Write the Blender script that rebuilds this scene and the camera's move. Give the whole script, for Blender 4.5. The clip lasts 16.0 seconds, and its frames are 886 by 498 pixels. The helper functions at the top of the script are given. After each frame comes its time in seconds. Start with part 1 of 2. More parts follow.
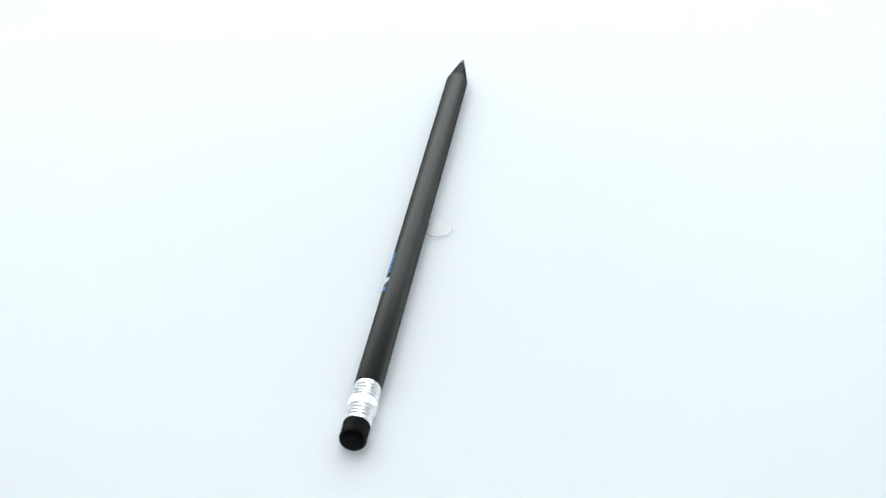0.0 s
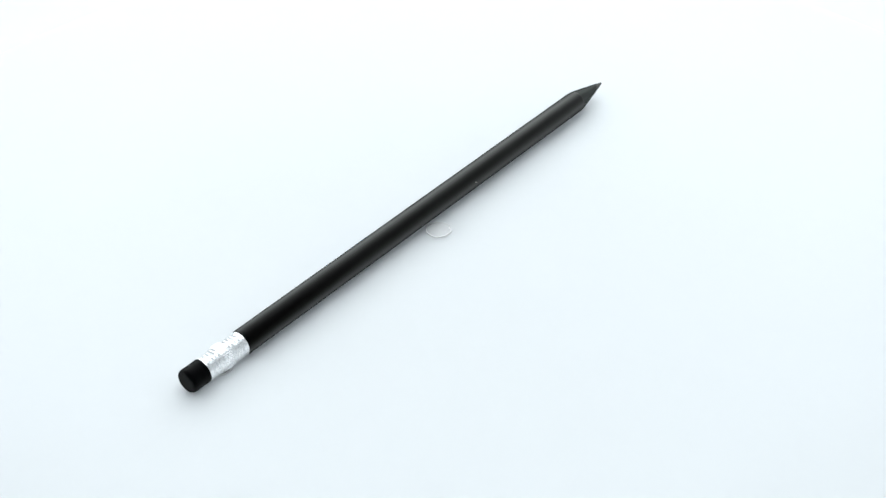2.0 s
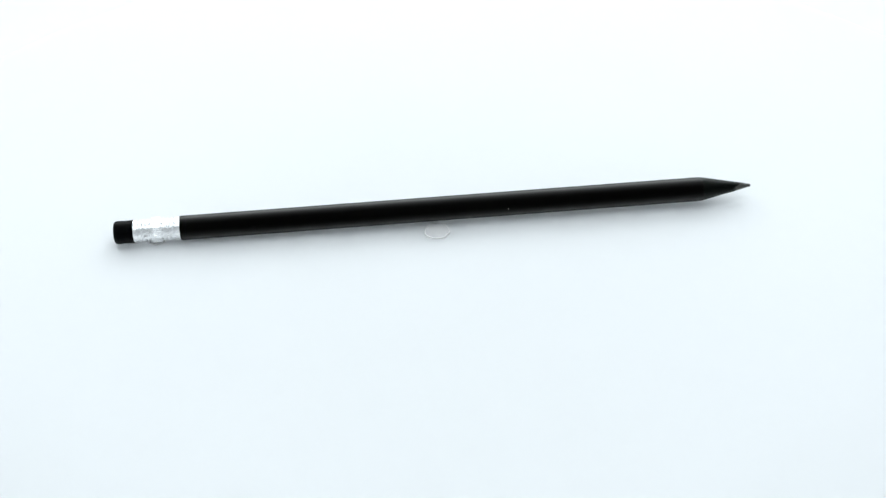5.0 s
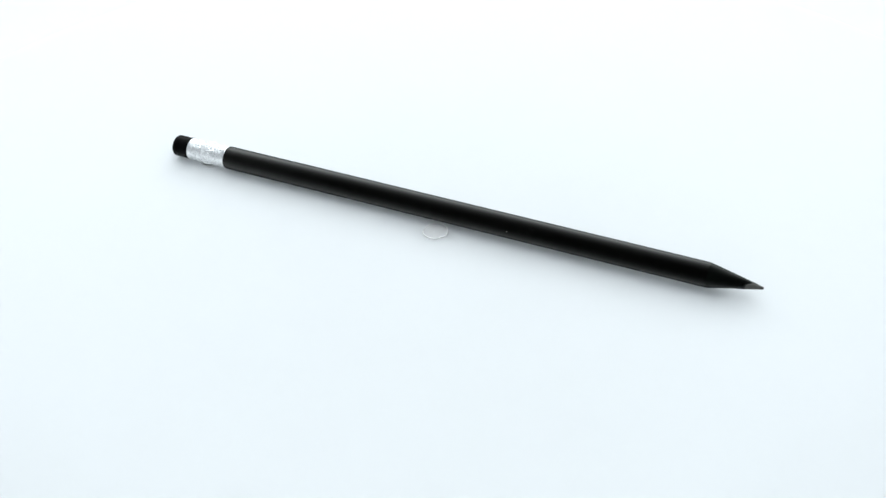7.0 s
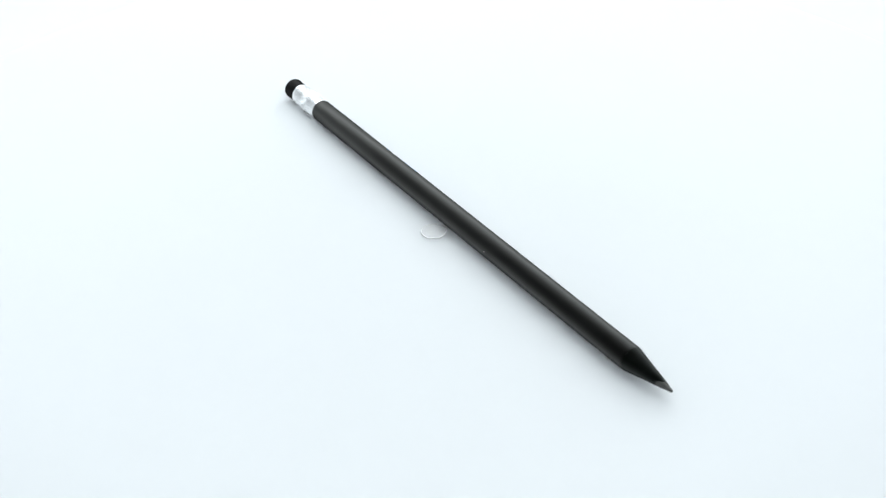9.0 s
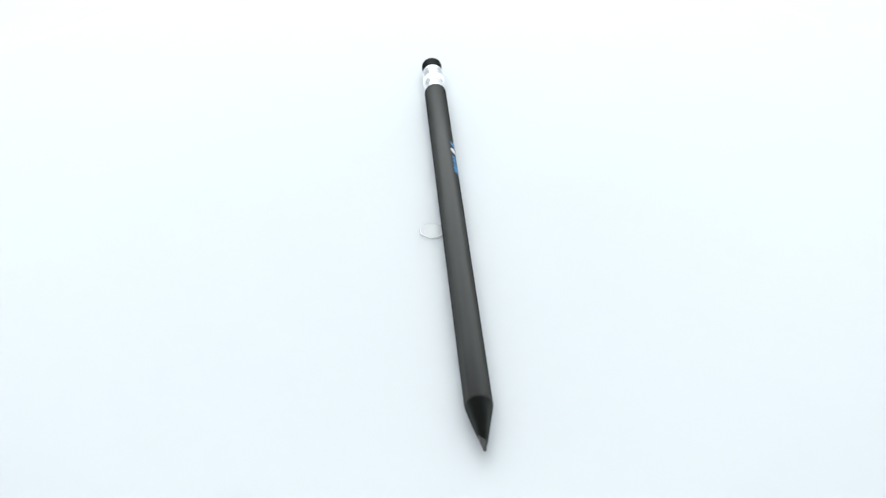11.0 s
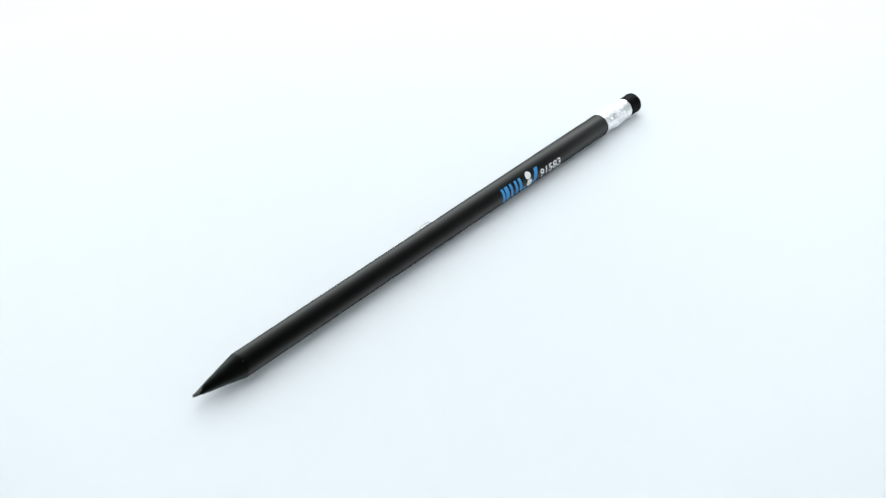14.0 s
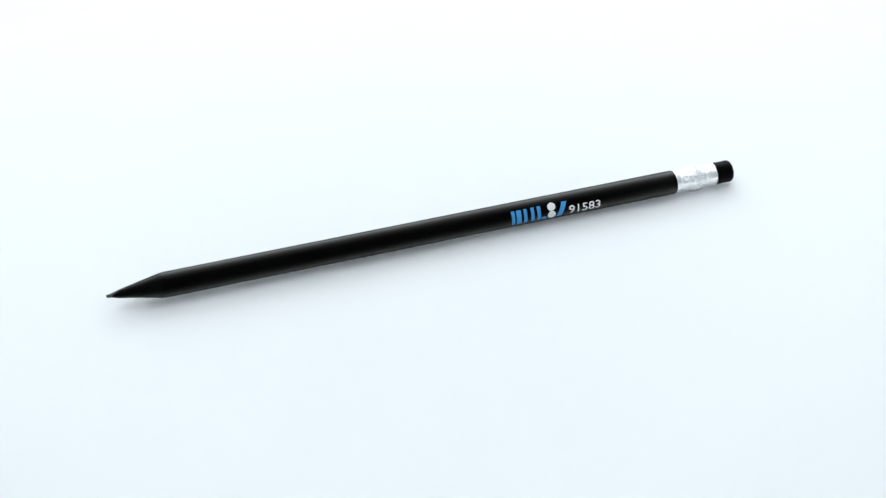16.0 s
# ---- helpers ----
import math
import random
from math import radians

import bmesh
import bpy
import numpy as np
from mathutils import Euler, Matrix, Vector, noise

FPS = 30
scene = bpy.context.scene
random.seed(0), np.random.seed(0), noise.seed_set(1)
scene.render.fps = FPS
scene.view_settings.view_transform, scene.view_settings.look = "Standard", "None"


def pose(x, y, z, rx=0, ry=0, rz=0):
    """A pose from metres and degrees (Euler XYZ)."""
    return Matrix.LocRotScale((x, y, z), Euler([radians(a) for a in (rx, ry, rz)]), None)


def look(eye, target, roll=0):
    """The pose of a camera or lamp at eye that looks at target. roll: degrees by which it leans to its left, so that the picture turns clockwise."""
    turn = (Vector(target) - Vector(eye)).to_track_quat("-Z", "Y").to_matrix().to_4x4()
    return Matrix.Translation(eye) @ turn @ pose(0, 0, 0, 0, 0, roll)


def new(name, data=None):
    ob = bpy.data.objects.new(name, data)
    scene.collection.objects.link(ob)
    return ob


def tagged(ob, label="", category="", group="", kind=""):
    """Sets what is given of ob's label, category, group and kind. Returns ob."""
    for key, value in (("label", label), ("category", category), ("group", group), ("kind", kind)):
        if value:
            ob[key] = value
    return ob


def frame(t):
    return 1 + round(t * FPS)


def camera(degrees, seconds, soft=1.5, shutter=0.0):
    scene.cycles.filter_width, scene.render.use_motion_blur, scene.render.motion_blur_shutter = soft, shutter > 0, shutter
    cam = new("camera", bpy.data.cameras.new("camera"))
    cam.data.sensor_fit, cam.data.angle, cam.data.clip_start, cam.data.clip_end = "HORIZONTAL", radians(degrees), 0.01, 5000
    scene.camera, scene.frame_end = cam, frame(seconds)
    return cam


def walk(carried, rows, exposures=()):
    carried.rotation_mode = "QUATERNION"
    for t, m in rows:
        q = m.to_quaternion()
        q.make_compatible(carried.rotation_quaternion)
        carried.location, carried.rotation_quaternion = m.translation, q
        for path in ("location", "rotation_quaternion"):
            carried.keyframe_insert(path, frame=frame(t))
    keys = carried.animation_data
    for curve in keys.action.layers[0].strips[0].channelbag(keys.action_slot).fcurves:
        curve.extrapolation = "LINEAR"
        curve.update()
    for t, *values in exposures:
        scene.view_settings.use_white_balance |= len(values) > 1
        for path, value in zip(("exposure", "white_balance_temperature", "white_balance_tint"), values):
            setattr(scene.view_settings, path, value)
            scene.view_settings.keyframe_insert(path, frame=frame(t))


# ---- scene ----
# ---------------------------------------------------------------- camera
SECONDS = 16.0
TURN_START, TURN_RATE = 80.66, -15.2306          # turntable: degrees at 0 s, degrees per second
TURN_SAG, TURN_SWAY = -0.424, 0.679             # its slight unevenness over the clip, degrees
cam = camera(36.49, SECONDS, soft=1.35, shutter=0.45)
STAND = look((0.0, -0.31977, 0.22973), (0.00218, 0.00173, -0.00825), -1.256)
walk(cam, [(0.0, STAND), (SECONDS, STAND)], exposures=[(0.0, 0.0), (SECONDS, 0.0)])

# ---------------------------------------------------------------- light
world = bpy.data.worlds.new("studio_ambience")
world.use_nodes = True
world.node_tree.nodes["Background"].inputs[0].default_value = (0.80, 0.92, 1.0, 1)
world.node_tree.nodes["Background"].inputs[1].default_value = 0.22
scene.world = world


def area_lamp(name, eye, target, width, height, watts, colour):
    data = bpy.data.lights.new(name, "AREA")
    data.shape, data.size, data.size_y = "RECTANGLE", width, height
    data.energy, data.color = watts, colour
    ob = new(name, data)
    ob.matrix_world = look(eye, target)
    return ob


# a tall light-panel behind the table and a softbox overhead
area_lamp("back_light", (0.0, 0.784, 0.619), (0.0, -0.047, 0.154), 1.60, 0.64, 7.9, (0.885, 0.968, 1.0))
area_lamp("top_light", (0.0, -0.03, 0.76), (0.0, -0.01, 0.0), 0.70, 0.80, 4.1, (0.875, 0.958, 1.0))


# ---------------------------------------------------------------- materials
def material(name, colour, roughness=0.5, metallic=0.0, specular=0.5):
    m = bpy.data.materials.new(name)
    m.use_nodes = True
    b = m.node_tree.nodes["Principled BSDF"]
    b.inputs["Base Color"].default_value = (*colour, 1)
    b.inputs["Roughness"].default_value = roughness
    b.inputs["Metallic"].default_value = metallic
    b.inputs["Specular IOR Level"].default_value = specular
    return m


def textured(name, dark, light, roughness, scales, metallic=0.0, specular=0.5, bump=0.0, bump_scale=2000.0,
             rough_range=0.08, stretch=(1, 1, 1)):
    """Colour that wanders between two tones at two scales, uneven gloss and fine relief, in object space."""
    m = material(name, light, roughness, metallic, specular)
    n, l = m.node_tree.nodes, m.node_tree.links
    b = n["Principled BSDF"]
    coords = n.new("ShaderNodeTexCoord")
    mapping = n.new("ShaderNodeMapping")
    mapping.inputs["Scale"].default_value = stretch
    l.new(coords.outputs["Object"], mapping.inputs["Vector"])
    noises = []
    for s in scales:
        t = n.new("ShaderNodeTexNoise")
        t.inputs["Scale"].default_value = s
        t.inputs["Detail"].default_value = 4
        l.new(mapping.outputs[0], t.inputs["Vector"])
        noises.append(t)
    blend = n.new("ShaderNodeMix")
    blend.inputs[0].default_value = 0.45
    l.new(noises[0].outputs["Fac"], blend.inputs[2])
    l.new(noises[1].outputs["Fac"], blend.inputs[3])
    ramp = n.new("ShaderNodeValToRGB")
    ramp.color_ramp.elements[0].position, ramp.color_ramp.elements[1].position = 0.3, 0.7
    ramp.color_ramp.elements[0].color, ramp.color_ramp.elements[1].color = (*dark, 1), (*light, 1)
    l.new(blend.outputs[0], ramp.inputs[0])
    l.new(ramp.outputs[0], b.inputs["Base Color"])
    span = n.new("ShaderNodeMapRange")
    span.inputs[3].default_value, span.inputs[4].default_value = roughness - rough_range, roughness + rough_range
    l.new(noises[1].outputs["Fac"], span.inputs[0])
    l.new(span.outputs[0], b.inputs["Roughness"])
    if bump:
        fine = n.new("ShaderNodeTexNoise")
        fine.inputs["Scale"].default_value = bump_scale
        fine.inputs["Detail"].default_value = 3
        l.new(mapping.outputs[0], fine.inputs["Vector"])
        relief = n.new("ShaderNodeBump")
        relief.inputs["Strength"].default_value = bump
        relief.inputs["Distance"].default_value = 0.0001
        l.new(fine.outputs["Fac"], relief.inputs["Height"])
        l.new(relief.outputs[0], b.inputs["Normal"])
    return m


TABLE = textured("matt_white_plastic", (0.785, 0.792, 0.80), (0.796, 0.803, 0.811), 0.6, (14, 160), specular=0.23, bump=0.02, bump_scale=900)
# the disc is milky plastic: light creeps a few millimetres inside it
milky = TABLE.node_tree.nodes["Principled BSDF"].inputs
milky["Subsurface Weight"].default_value = 1.0
milky["Subsurface Radius"].default_value = (1.0, 1.0, 1.0)
milky["Subsurface Scale"].default_value = 0.012
SWEEP = textured("white_paper", (0.87, 0.87, 0.87), (0.90, 0.90, 0.895), 0.85, (4, 60), specular=0.1)
WALL = textured("white_cloth", (0.78, 0.79, 0.80), (0.83, 0.83, 0.84), 0.9, (3, 40), specular=0.1)


def soft_gloss(m, steps, roughness, tint):
    """A satin coat over a dark body: its gloss grows towards glancing angles, as steps of (facing, share)."""
    n, l = m.node_tree.nodes, m.node_tree.links
    body = n["Principled BSDF"]
    weight = n.new("ShaderNodeLayerWeight")
    weight.inputs["Blend"].default_value = 0.5
    ramp = n.new("ShaderNodeValToRGB")
    marks = ramp.color_ramp.elements
    while len(marks) < len(steps):
        marks.new(0.5)
    for mark, (place, share) in zip(marks, steps):
        mark.position, mark.color = place, (share, share, share, 1)
    l.new(weight.outputs["Facing"], ramp.inputs[0])
    gloss = n.new("ShaderNodeBsdfGlossy")
    gloss.inputs["Color"].default_value = (*tint, 1)
    gloss.inputs["Roughness"].default_value = roughness
    for link in body.inputs["Normal"].links:
        l.new(link.from_socket, gloss.inputs["Normal"])
    mix = n.new("ShaderNodeMixShader")
    l.new(ramp.outputs[0], mix.inputs[0])
    l.new(body.outputs[0], mix.inputs[1])
    l.new(gloss.outputs[0], mix.inputs[2])
    l.new(mix.outputs[0], n["Material Output"].inputs["Surface"])
    return m


def coat(k):
    return [(0.03, 0.0004 * k), (0.11, 0.0026 * k), (0.20, 0.010 * k), (0.29, 0.025 * k), (0.41, 0.058 * k), (0.51, 0.088 * k), (0.70, 0.072 * k),
            (0.85, 0.044 * k), (1.0, 0.016 * k)]


LACQUER = soft_gloss(textured("matt_black_lacquer", (0.0012, 0.0012, 0.0011), (0.0026, 0.0025, 0.0023), 0.6, (120, 1500), specular=0.0,
                              bump=0.06, bump_scale=2600, rough_range=0.05, stretch=(0.15, 1, 1)), coat(1.0), 0.45, (1.0, 0.985, 0.95))
BLACK_WOOD = soft_gloss(textured("black_dyed_wood", (0.0016, 0.0021, 0.0018), (0.004, 0.0048, 0.0042), 0.6, (250, 1800), specular=0.0,
                                 bump=0.35, bump_scale=1500, stretch=(0.12, 1, 1)), coat(0.68), 0.55, (0.98, 1.0, 0.96))
GRAPHITE = textured("graphite", (0.042, 0.040, 0.036), (0.09, 0.087, 0.079), 0.38, (900, 4000), metallic=0.45, bump=0.25, bump_scale=4000,
                    stretch=(0.3, 1, 1))
ALUMINIUM = textured("bright_aluminium", (0.93, 0.934, 0.938), (0.975, 0.977, 0.98), 0.27, (300, 2500), metallic=0.96, bump=0.10, bump_scale=1800)
RUBBER = soft_gloss(textured("black_rubber", (0.0016, 0.0016, 0.0018), (0.0035, 0.0035, 0.004), 0.8, (250, 2500), specular=0.0, bump=0.3, bump_scale=3500),
                    coat(0.27), 0.55, (1.0, 0.98, 0.95))
BLUE_INK = textured("blue_ink", (0.05, 0.27, 0.58), (0.068, 0.33, 0.69), 0.5, (500, 4000), specular=0.2)
WHITE_INK = textured("white_ink", (0.78, 0.78, 0.78), (0.88, 0.88, 0.88), 0.5, (500, 4000), specular=0.2)
DUST = textured("pale_dust", (0.35, 0.33, 0.30), (0.6, 0.58, 0.55), 0.9, (900, 5000), specular=0.1)
METAL_BASE = textured("grey_painted_steel", (0.45, 0.46, 0.47), (0.55, 0.55, 0.56), 0.5, (10, 120))


def clear_gel(name, share):
    """Soft milky glue: half clear, a pale body and a wet gloss."""
    m = textured(name, (0.93, 0.92, 0.915), (0.98, 0.97, 0.965), 0.25, (350, 1800), specular=0.5, bump=0.2, bump_scale=900)
    n, l = m.node_tree.nodes, m.node_tree.links
    clear = n.new("ShaderNodeBsdfTransparent")
    clear.inputs[0].default_value = (0.985, 0.98, 0.98, 1)
    mix = n.new("ShaderNodeMixShader")
    mix.inputs[0].default_value = share
    l.new(clear.outputs[0], mix.inputs[1])
    l.new(n["Principled BSDF"].outputs[0], mix.inputs[2])
    l.new(mix.outputs[0], n["Material Output"].inputs["Surface"])
    return m


GEL = clear_gel("clear_glue", 0.38)
# more opaque white for the lip: the edge's refracted bright line, put into colour
GEL_LIP = clear_gel("glue_bright_edge", 0.75)


# ---------------------------------------------------------------- mesh helpers
def mesh_object(name, bm, mat, parent=None, label="", smooth=35):
    bmesh.ops.recalc_face_normals(bm, faces=bm.faces)
    me = bpy.data.meshes.new(name)
    bm.to_mesh(me)
    bm.free()
    me.materials.append(mat)
    for p in me.polygons:
        p.use_smooth = True
    me.set_sharp_from_angle(angle=radians(smooth))
    ob = new(name, me)
    ob.parent = parent
    if label:
        tagged(ob, label)
    return ob


def part(name, bm, mat, parent, label="", smooth=35):
    return mesh_object(name, bm, mat, parent, label, smooth)


def thing(name):
    ob = new(name)
    ob.empty_display_size = 0.01
    return ob


def lathe(profile, sides, axis="x", wave=None):
    """A turned solid from (along, radius) pairs; wave(i, angle, along, radius) may alter the radius."""
    bm = bmesh.new()
    rings = []
    for i, (a, r) in enumerate(profile):
        ring = []
        for k in range(sides):
            ang = 2 * math.pi * k / sides
            q = wave(i, ang, a, r) if wave else r
            y, z = q * math.cos(ang), q * math.sin(ang)
            ring.append(bm.verts.new((a, y, z) if axis == "x" else (y, z, a)))
        rings.append(ring)
    for r0, r1 in zip(rings, rings[1:]):
        for k in range(sides):
            bm.faces.new((r0[k], r0[(k + 1) % sides], r1[(k + 1) % sides], r1[k]))
    bm.faces.new(rings[0])
    bm.faces.new(rings[-1])
    return bm


def box(x0, x1, y0, y1, z0, z1):
    bm = bmesh.new()
    bmesh.ops.create_cube(bm, size=1)
    for v in bm.verts:
        v.co = ((x0, x1)[v.co.x > 0], (y0, y1)[v.co.y > 0], (z0, z1)[v.co.z > 0])
    return bm


# ---------------------------------------------------------------- the studio round the table
def sweep():
    """White paper floor that curves up into the back wall, one sheet with thickness."""
    bm = bmesh.new()
    line = [(-1.25, -0.075)]
    line += [(0.65 + 0.30 * math.sin(a), 0.225 - 0.30 * math.cos(a)) for a in [math.radians(d) for d in range(0, 91, 6)]]
    line += [(0.95, 1.40)]
    back = [(y + (0.004 if i == len(line) - 1 else 0.002), z - 0.004) for i, (y, z) in enumerate(line)]
    loop = line + back[::-1]
    ends = [[bm.verts.new((x, y, z)) for y, z in loop] for x in (-1.1, 1.1)]
    n = len(loop)
    for k in range(n):
        bm.faces.new((ends[0][k], ends[0][(k + 1) % n], ends[1][(k + 1) % n], ends[1][k]))
    m = len(line)
    for e in ends:
        for k in range(m - 1):
            bm.faces.new((e[k], e[k + 1], e[n - 2 - k], e[n - 1 - k]))
    return tagged(mesh_object("backdrop", bm, SWEEP), "white seamless paper sweep curving up behind the turntable", "backdrop", kind="structure")


sweep()
for name, b, mat in (("wall_west", (-1.14, -1.102, -1.25, 1.0, -0.08, 1.40), WALL),
                     ("wall_east", (1.102, 1.14, -1.25, 1.0, -0.08, 1.40), WALL),
                     ("wall_south", (-1.14, 1.14, -1.29, -1.252, -0.08, 1.40), WALL)):
    tagged(mesh_object(name, box(*b), mat), "plain studio wall closing the photo booth", "wall", kind="structure")
tagged(mesh_object("ceiling", box(-1.14, 1.14, -1.29, 1.0, 1.402, 1.44), WALL), "plain white ceiling over the photo booth", "ceiling", kind="structure")

# ---------------------------------------------------------------- turntable
OFF_X, OFF_Y, DISC = 0.00442, -0.00153, 0.1973   # the disc sits a little off its axis


def turntable():
    t = thing("turntable")
    r = DISC
    top = [(-0.008, r - 0.0015), (-0.0074, r - 0.0006), (-0.006, r), (-0.0016, r), (-0.0006, r - 0.0005), (0.0, r - 0.002),
           (0.0, r * 0.6), (0.0, r * 0.2)]
    bm = lathe(top, 192, "z")
    bmesh.ops.translate(bm, verts=bm.verts, vec=(OFF_X, OFF_Y, 0))
    part("disc", bm, TABLE, t)
    part("hub", lathe([(-0.020, 0.055), (-0.019, 0.057), (-0.010, 0.057), (-0.0085, 0.055)], 64, "z"), METAL_BASE, t, "grey steel hub under the disc")
    part("base", lathe([(-0.0745, 0.095), (-0.072, 0.100), (-0.030, 0.100), (-0.0225, 0.094), (-0.0205, 0.085)], 96, "z"), METAL_BASE, t,
         "low round grey drive base")
    return tagged(t, "round matt white turntable disc, slowly turning", "turntable")


table = turntable()

# ---------------------------------------------------------------- pencil (in the turntable's space, tip towards +x)
AX_Y, AX_Z, RAD = 0.0052, 0.00392, 0.00356
LEAN = 0.0030                                    # the axis rises towards the tip: the barrel lies on the glue dot
TIP, CONE, JOINT, RUB, END = 0.0953, 0.0802, -0.0735, -0.0872, -0.0927


def placed(bm):
    for v in bm.verts:
        v.co = (v.co.x, v.co.y + AX_Y, v.co.z + AX_Z + LEAN * v.co.x)
    return bm


def on_barrel(along, angle, lift):
    """A point on the printed side: metres from the centre towards the rubber, degrees above level."""
    a = radians(angle)
    return (-along, AX_Y + (RAD + lift) * math.cos(a), AX_Z - LEAN * along + (RAD + lift) * math.sin(a))


def print_sheet(outline_faces, name, mat, parent, label=""):
    """Ink laid round the barrel: faces given as (along, angle) outlines, cut fine enough to follow the curve."""
    bm = bmesh.new()
    for face in outline_faces:
        bm.faces.new([bm.verts.new((u * 1000, v, 0)) for u, v in face])
    return wrap(bm, name, mat, parent, label)


def wrap(bm, name, mat, parent, label=""):
    lo, hi = min(v.co.y for v in bm.verts), max(v.co.y for v in bm.verts)
    a = lo + 4
    while a < hi:
        bmesh.ops.bisect_plane(bm, geom=bm.verts[:] + bm.edges[:] + bm.faces[:], plane_co=(0, a, 0), plane_no=(0, 1, 0))
        a += 4
    flat = [(v, v.co.x / 1000, v.co.y) for v in bm.verts]
    for v, u, w in flat:
        v.co = on_barrel(u, w, 0.00002)
    return part(name, bm, mat, parent, label)


def barrel_text(words, start, width, low, high, mat, parent, name):
    curve = bpy.data.curves.new(name, "FONT")
    curve.body = words
    curve.resolution_u = 4
    curve.offset = 0.008
    ob = new("text_source", curve)
    me = bpy.data.meshes.new_from_object(ob.evaluated_get(bpy.context.evaluated_depsgraph_get()))
    bpy.data.objects.remove(ob)
    bm = bmesh.new()
    bm.from_mesh(me)
    bpy.data.meshes.remove(me)
    xs, ys = [v.co.x for v in bm.verts], [v.co.y for v in bm.verts]
    x0, x1, y0, y1 = min(xs), max(xs), min(ys), max(ys)
    for v in bm.verts:
        v.co = (1000 * (start + (v.co.x - x0) / (x1 - x0) * width), low + (v.co.y - y0) / (y1 - y0) * (high - low), 0)
    return wrap(bm, name, mat, parent)


def pencil():
    p = thing("pencil")
    # barrel: round, with a faint soft edge at the rubber end
    bm = lathe([(JOINT - 0.0004, RAD - 0.0004), (JOINT - 0.0002, RAD - 0.00012), (JOINT + 0.0003, RAD), (-0.03, RAD), (0.02, RAD), (0.06, RAD),
                (CONE - 0.0007, RAD), (CONE - 0.0002, RAD - 0.00003), (CONE + 0.0001, RAD - 0.00007)], 96)
    part("barrel", placed(bm), LACQUER, p)
    # sharpened wood: a cone whose end is cut back further underneath, where the lead shows longer
    slope = lambda a: RAD - 0.00006 - (a - CONE) / (TIP - CONE) * (RAD - 0.00045)

    def wood_wave(i, ang, a, r):
        return r * (1 + 0.012 * math.sin(5 * ang + i) + 0.008 * math.sin(11 * ang + 2.3 * i))
    wood_end = 0.0935
    steps = 7
    bm = lathe([(CONE + 0.0001 + (wood_end - CONE - 0.0001) * k / steps, slope(CONE + (wood_end - CONE) * k / steps)) for k in range(steps + 1)],
               64, wave=wood_wave)
    for v in bm.verts:
        ang = math.atan2(v.co.z, v.co.y)
        share = max(0.0, (v.co.x - 0.088) / (wood_end - 0.088))
        if share > 0:
            cut = -0.0033 * (0.5 + 0.5 * math.cos(ang - 3.4)) * share + 0.0003 * math.sin(4 * ang)* share
            x = v.co.x + cut
            k = (slope(x) + 0.00004) / max(1e-6, math.hypot(v.co.y, v.co.z))
            v.co = (x, v.co.y * k, v.co.z * k)
    part("sharpened_cone", placed(bm), BLACK_WOOD, p, "sharpened cone of black dyed wood")
    bm = lathe([(0.086, slope(0.086) - 0.0006), (0.0890, slope(0.0890) - 0.00018), (0.0904, slope(0.0904) - 0.00005), (0.0925, slope(0.0925)), (TIP - 0.0012, 0.00058), (TIP - 0.0002, 0.00041), (TIP, 0.00030)], 32,
               wave=lambda i, ang, a, r: r * (1 + 0.03 * math.sin(3 * ang + i)))
    part("lead", placed(bm), GRAPHITE, p, "short blunt grey graphite point")

    # ferrule: thin aluminium tube; two sets of four short slots pressed in round it, with crimp dimples between, and a knurled band
    base = 0.00340
    slot_rows = [[c - k * 0.0011 for k in range(4)] for c in (-0.0754, -0.0824)]
    slot_turns = [radians(d) for d in (60, 142, 228, 318)]
    dimples = [(-0.0767, radians(d)) for d in (44, 94, 188, 275)] + [(-0.0836, radians(d)) for d in (28, 95, 175, 275)]

    def apart(p, q):
        return (p - q + math.pi) % (2 * math.pi) - math.pi

    def tube(a):
        r = base + 0.00012 * math.exp(-((a + 0.08045) / 0.0021) ** 2)
        edge_gap = min(JOINT - a, a - RUB)
        return r + 0.00006 * max(0.0, 1 - edge_gap / 0.0010) - 0.00022 * max(0.0, 1 - edge_gap / 0.0004) ** 2

    def dented(i, ang, a, r):
        q = r
        near = max(1 / (1 + math.exp((abs(apart(ang, m)) - 0.52) / 0.05)) for m in slot_turns)
        q -= 0.00044 * (0.12 + 0.88 * near) * sum(math.exp(-((a - g) / 0.00021) ** 2) for row in slot_rows for g in row)
        for along, m in dimples:
            d2 = ((a - along) / 0.00037) ** 2 + (apart(ang, m) * RAD / 0.00037) ** 2
            if d2 < 9:
                q -= 0.00070 * math.exp(-d2)
        return q
    count = 170
    spots = [JOINT + (RUB - JOINT) * k / count for k in range(count + 1)]
    bm = lathe([(JOINT, 0.0031)] + [(a, tube(a)) for a in spots] + [(RUB, 0.0031)], 144, wave=dented)
    ferrule = part("ferrule", placed(bm), ALUMINIUM, p, "bright aluminium ferrule with pressed slots and dimples", smooth=60)

    def knurl(i, ang, a, r):
        return r - (0.00030 if 0 < i < 7 else 0.0) * (0.5 + 0.5 * math.cos(36 * ang)) ** 2
    bm = lathe([(-0.0789, 0.00336), (-0.0790, 0.00350), (-0.0792, 0.00361), (-0.0795, 0.00366), (-0.0813, 0.00366), (-0.0816, 0.00361), (-0.0818, 0.00350),
                (-0.0819, 0.00336)], 288, wave=knurl)
    part("knurled_band", placed(bm), ALUMINIUM, ferrule, "raised knurled band", smooth=60)

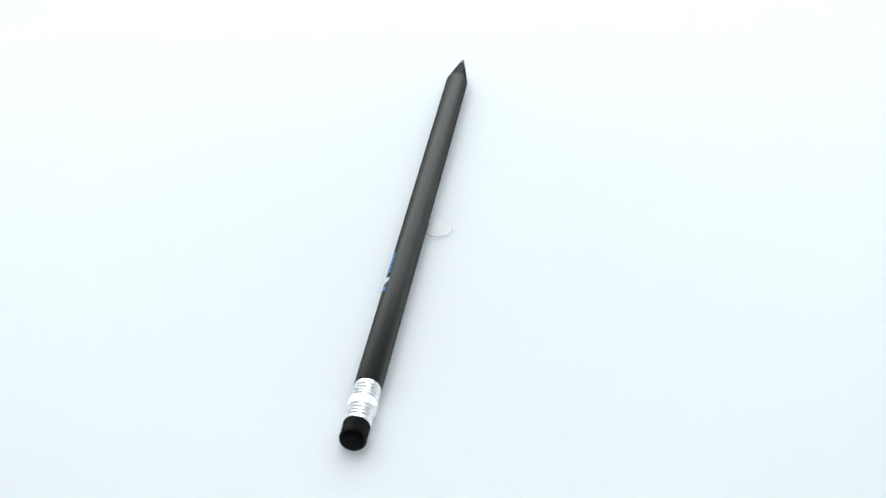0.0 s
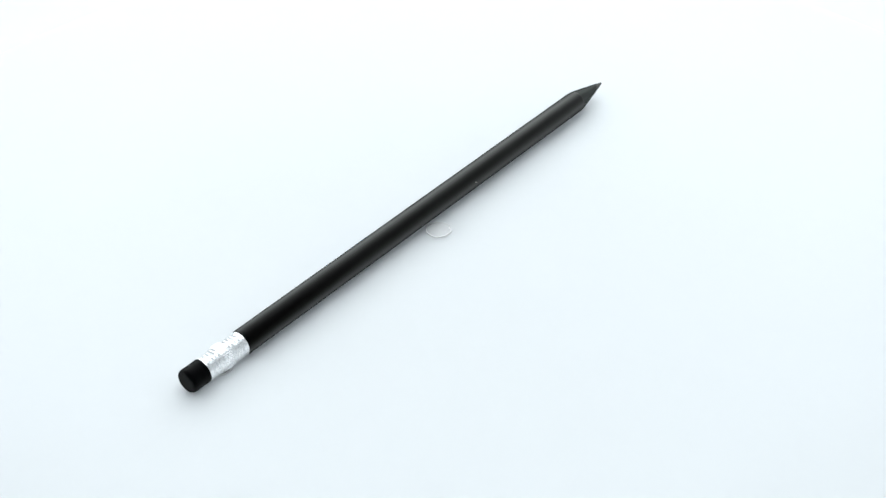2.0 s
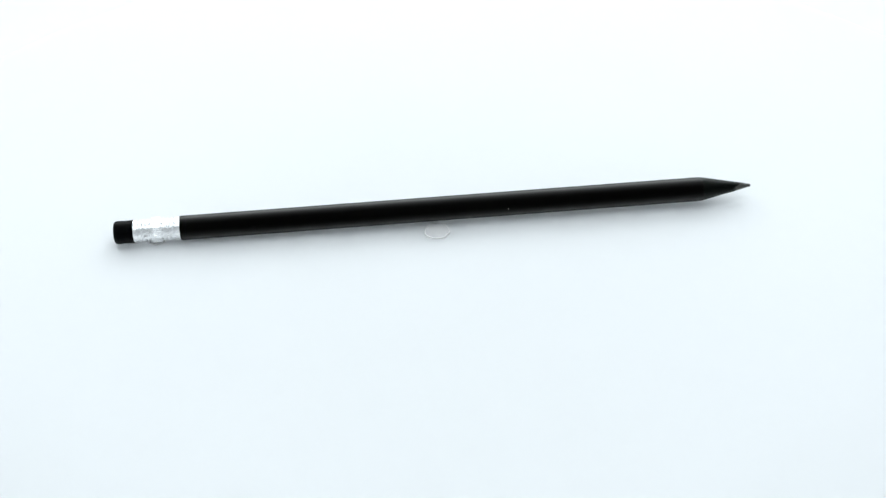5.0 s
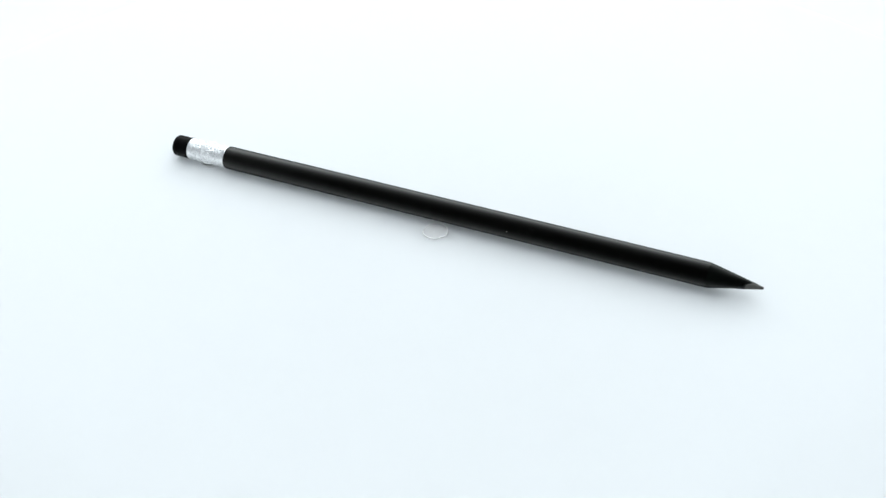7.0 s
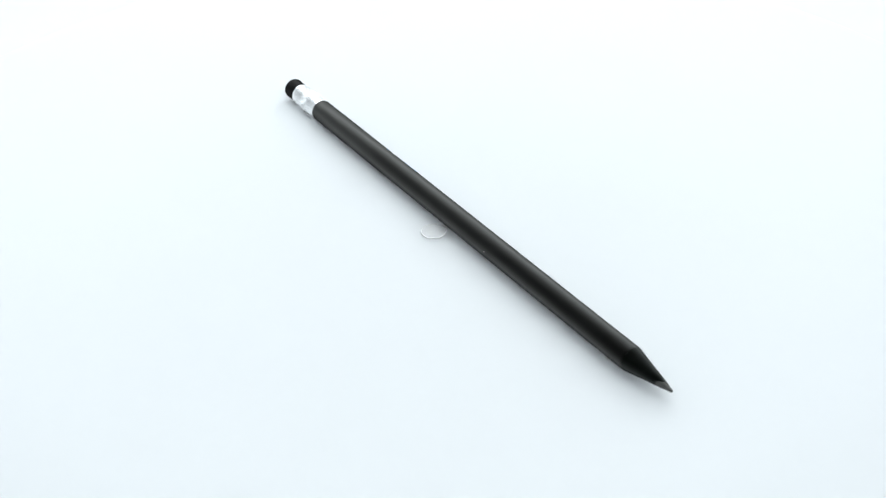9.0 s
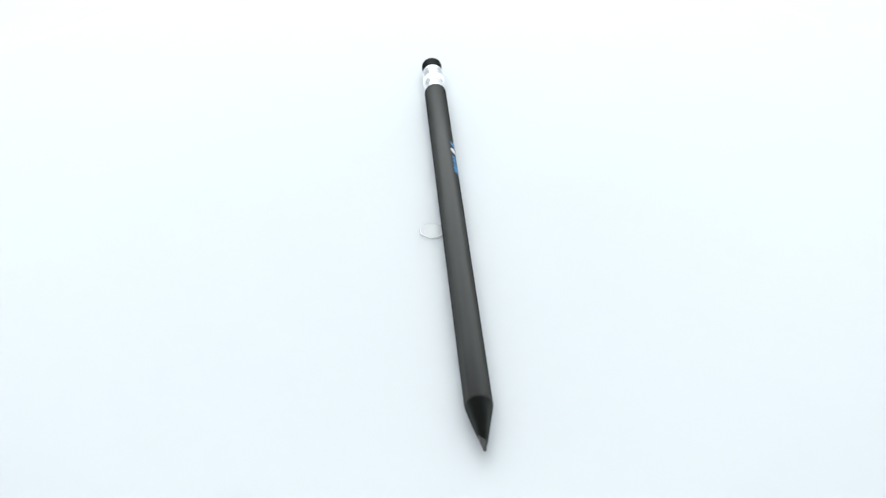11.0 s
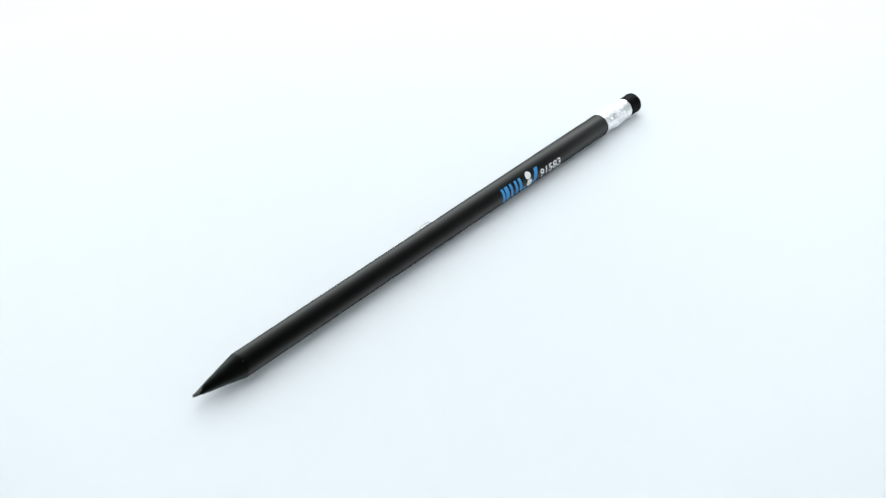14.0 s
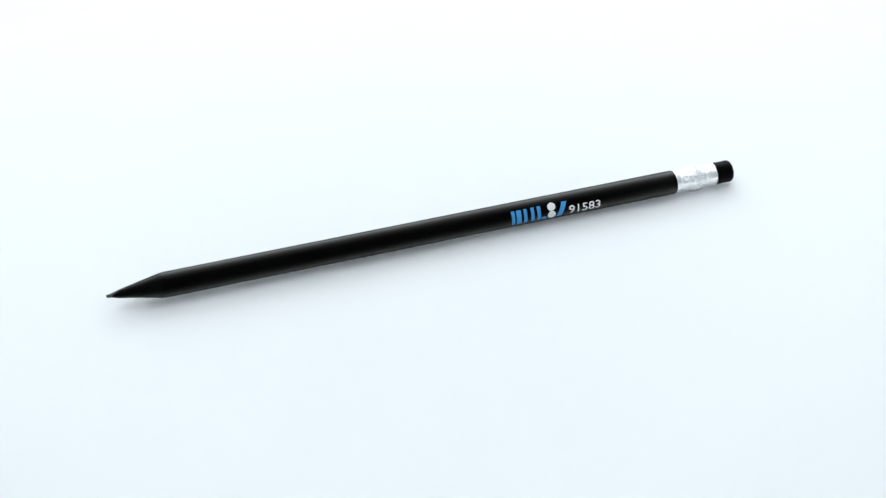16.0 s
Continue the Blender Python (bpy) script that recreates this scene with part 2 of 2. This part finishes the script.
    # rubber with a rounded, slightly worn rim
    bm = lathe([(RUB + 0.0008, 0.00330), (RUB, 0.00337), (RUB - 0.002, 0.00329), (END + 0.0022, 0.00331), (END + 0.0011, 0.00336), (END + 0.0005, 0.00325), (END + 0.00015, 0.00298), (END, 0.0025), (END, 0.0012)],
               72, wave=lambda i, ang, a, r: r * (1 + 0.006 * math.sin(2 * ang + 0.7) + 0.004 * math.sin(5 * ang + i)))
    part("eraser", placed(bm), RUBBER, p, "black rubber eraser with rounded rim")

    # print: the mark as plain bars, then the article number
    low, high = -21.0, 50.0

    def bar(u0, u1, v0=low, v1=high, lean=0.0):
        return [(u0, v0), (u1, v0), (u1 + lean, v1), (u0 + lean, v1)]
    print_sheet([bar(0.0207, 0.0217)], "print_bar", BLUE_INK, p, "blue printed bar")
    print_sheet([bar(0.0222, 0.0237)], "print_bar", BLUE_INK, p, "blue printed bar")
    print_sheet([bar(0.0245, 0.0255)], "print_bar", BLUE_INK, p, "blue printed bar")
    print_sheet([bar(0.0267, 0.0277)], "print_bar", BLUE_INK, p, "blue printed bar")
    print_sheet([bar(0.0286, 0.0297)], "print_bar", BLUE_INK, p, "blue printed bar")
    print_sheet([bar(0.0299, 0.0313, low, low + 14.0)], "print_bar", BLUE_INK, p, "short blue printed bar")
    for c in (-4.0, 36.0):
        print_sheet([[(0.0331 + 0.00125 * math.cos(a), c + 20 * math.sin(a)) for a in [2 * math.pi * k / 20 for k in range(20)]]],
                    "print_spot", WHITE_INK, p, "white printed spot")
    print_sheet([bar(0.0346, 0.0362, lean=0.0018)], "print_bar", BLUE_INK, p, "blue printed bar")
    barrel_text("91583", 0.0385, 0.0100, -18.0, 24.0, WHITE_INK, p, "printed_number")

    # a dust fleck on the unprinted side
    bm = bmesh.new()
    bmesh.ops.create_icosphere(bm, subdivisions=1, radius=0.00016)
    bmesh.ops.scale(bm, verts=bm.verts, vec=(1.3, 0.7, 0.8))
    bmesh.ops.translate(bm, verts=bm.verts, vec=(0.02188, AX_Y - RAD, AX_Z + LEAN * 0.022 + 0.00055))
    part("dust_fleck", bm, DUST, p, "tiny pale dust fleck")
    return tagged(p, "round matt black pencil with aluminium ferrule and black eraser", "pencil")


the_pencil = pencil()


# ---------------------------------------------------------------- glue dots
def glue_dot(label, cx, cy, radius, height, seed, notch, lobe=0.0, squash=1.0):
    rng = random.Random(seed)
    phases = [rng.uniform(0, 6.28) for _ in range(4)]

    def edge(i, ang, a, r):
        w = 1 + 0.03 * math.sin(2 * ang + phases[0]) + 0.02 * math.sin(3 * ang + phases[1]) + 0.012 * math.sin(7 * ang + phases[2])
        d = (ang - notch + math.pi) % (2 * math.pi) - math.pi
        return r * (w - 0.10 * math.exp(-(d / 0.16) ** 2) + lobe * math.exp(-((ang - math.pi / 2) / 0.45) ** 2))
    h = height

    def placed_dot(profile):
        bm = lathe(profile, 72, "z", wave=edge)
        bmesh.ops.scale(bm, verts=bm.verts, vec=(1, squash, 1))
        bmesh.ops.translate(bm, verts=bm.verts, vec=(cx, cy, 0))
        return bm
    dot = thing("glue_dot")
    part("pad", placed_dot([(0.00002, radius * 0.93), (h * 0.86, radius * 0.93), (h * 0.90, radius * 0.8), (h * 0.84, radius * 0.5), (h * 0.82, radius * 0.15)]),
         GEL, dot)
    # the thicker lip round the pad; its whiteness stands in for light refracted at the edge
    lip = placed_dot([(0.00002, radius * 0.90), (0.00003, radius * 1.0), (h * 0.7, radius * 0.995), (h * 0.93, radius * 0.98), (h, radius * 0.95), (h * 0.88, radius * 0.90)])
    lip.faces.ensure_lookup_table()
    caps = [f for f in lip.faces if len(f.verts) > 4]
    bmesh.ops.delete(lip, geom=caps, context="FACES_ONLY")
    part("lip", lip, GEL_LIP, dot, "lip of the glue dot, whitened to give its bright refracted edge line")
    return tagged(dot, label, "glue dot", group="glue dots on the turntable")


dots = [glue_dot("clear round glue dot beside the pencil on the disc", 0.00050, -0.0008, 0.0037, 0.00043, 3, -0.7, squash=1.1),
        glue_dot("small clear glue dot under the ferrule", -0.0809, 0.0049, 0.0028, 0.00035, 8, 2.0, squash=0.8)]


# ---------------------------------------------------------------- movement
def motions():
    rows = []
    for k in range(int(SECONDS * 2) + 1):
        t = k * 0.5
        u = t / 8 - 1
        rows.append((t, pose(0, 0, 0, 0, 0, TURN_START + TURN_RATE * t + TURN_SAG * (u * u - 1 / 3) + TURN_SWAY * (u ** 3 - 0.6 * u))))
    for ob in (table, the_pencil, *dots):
        walk(ob, rows)


motions()
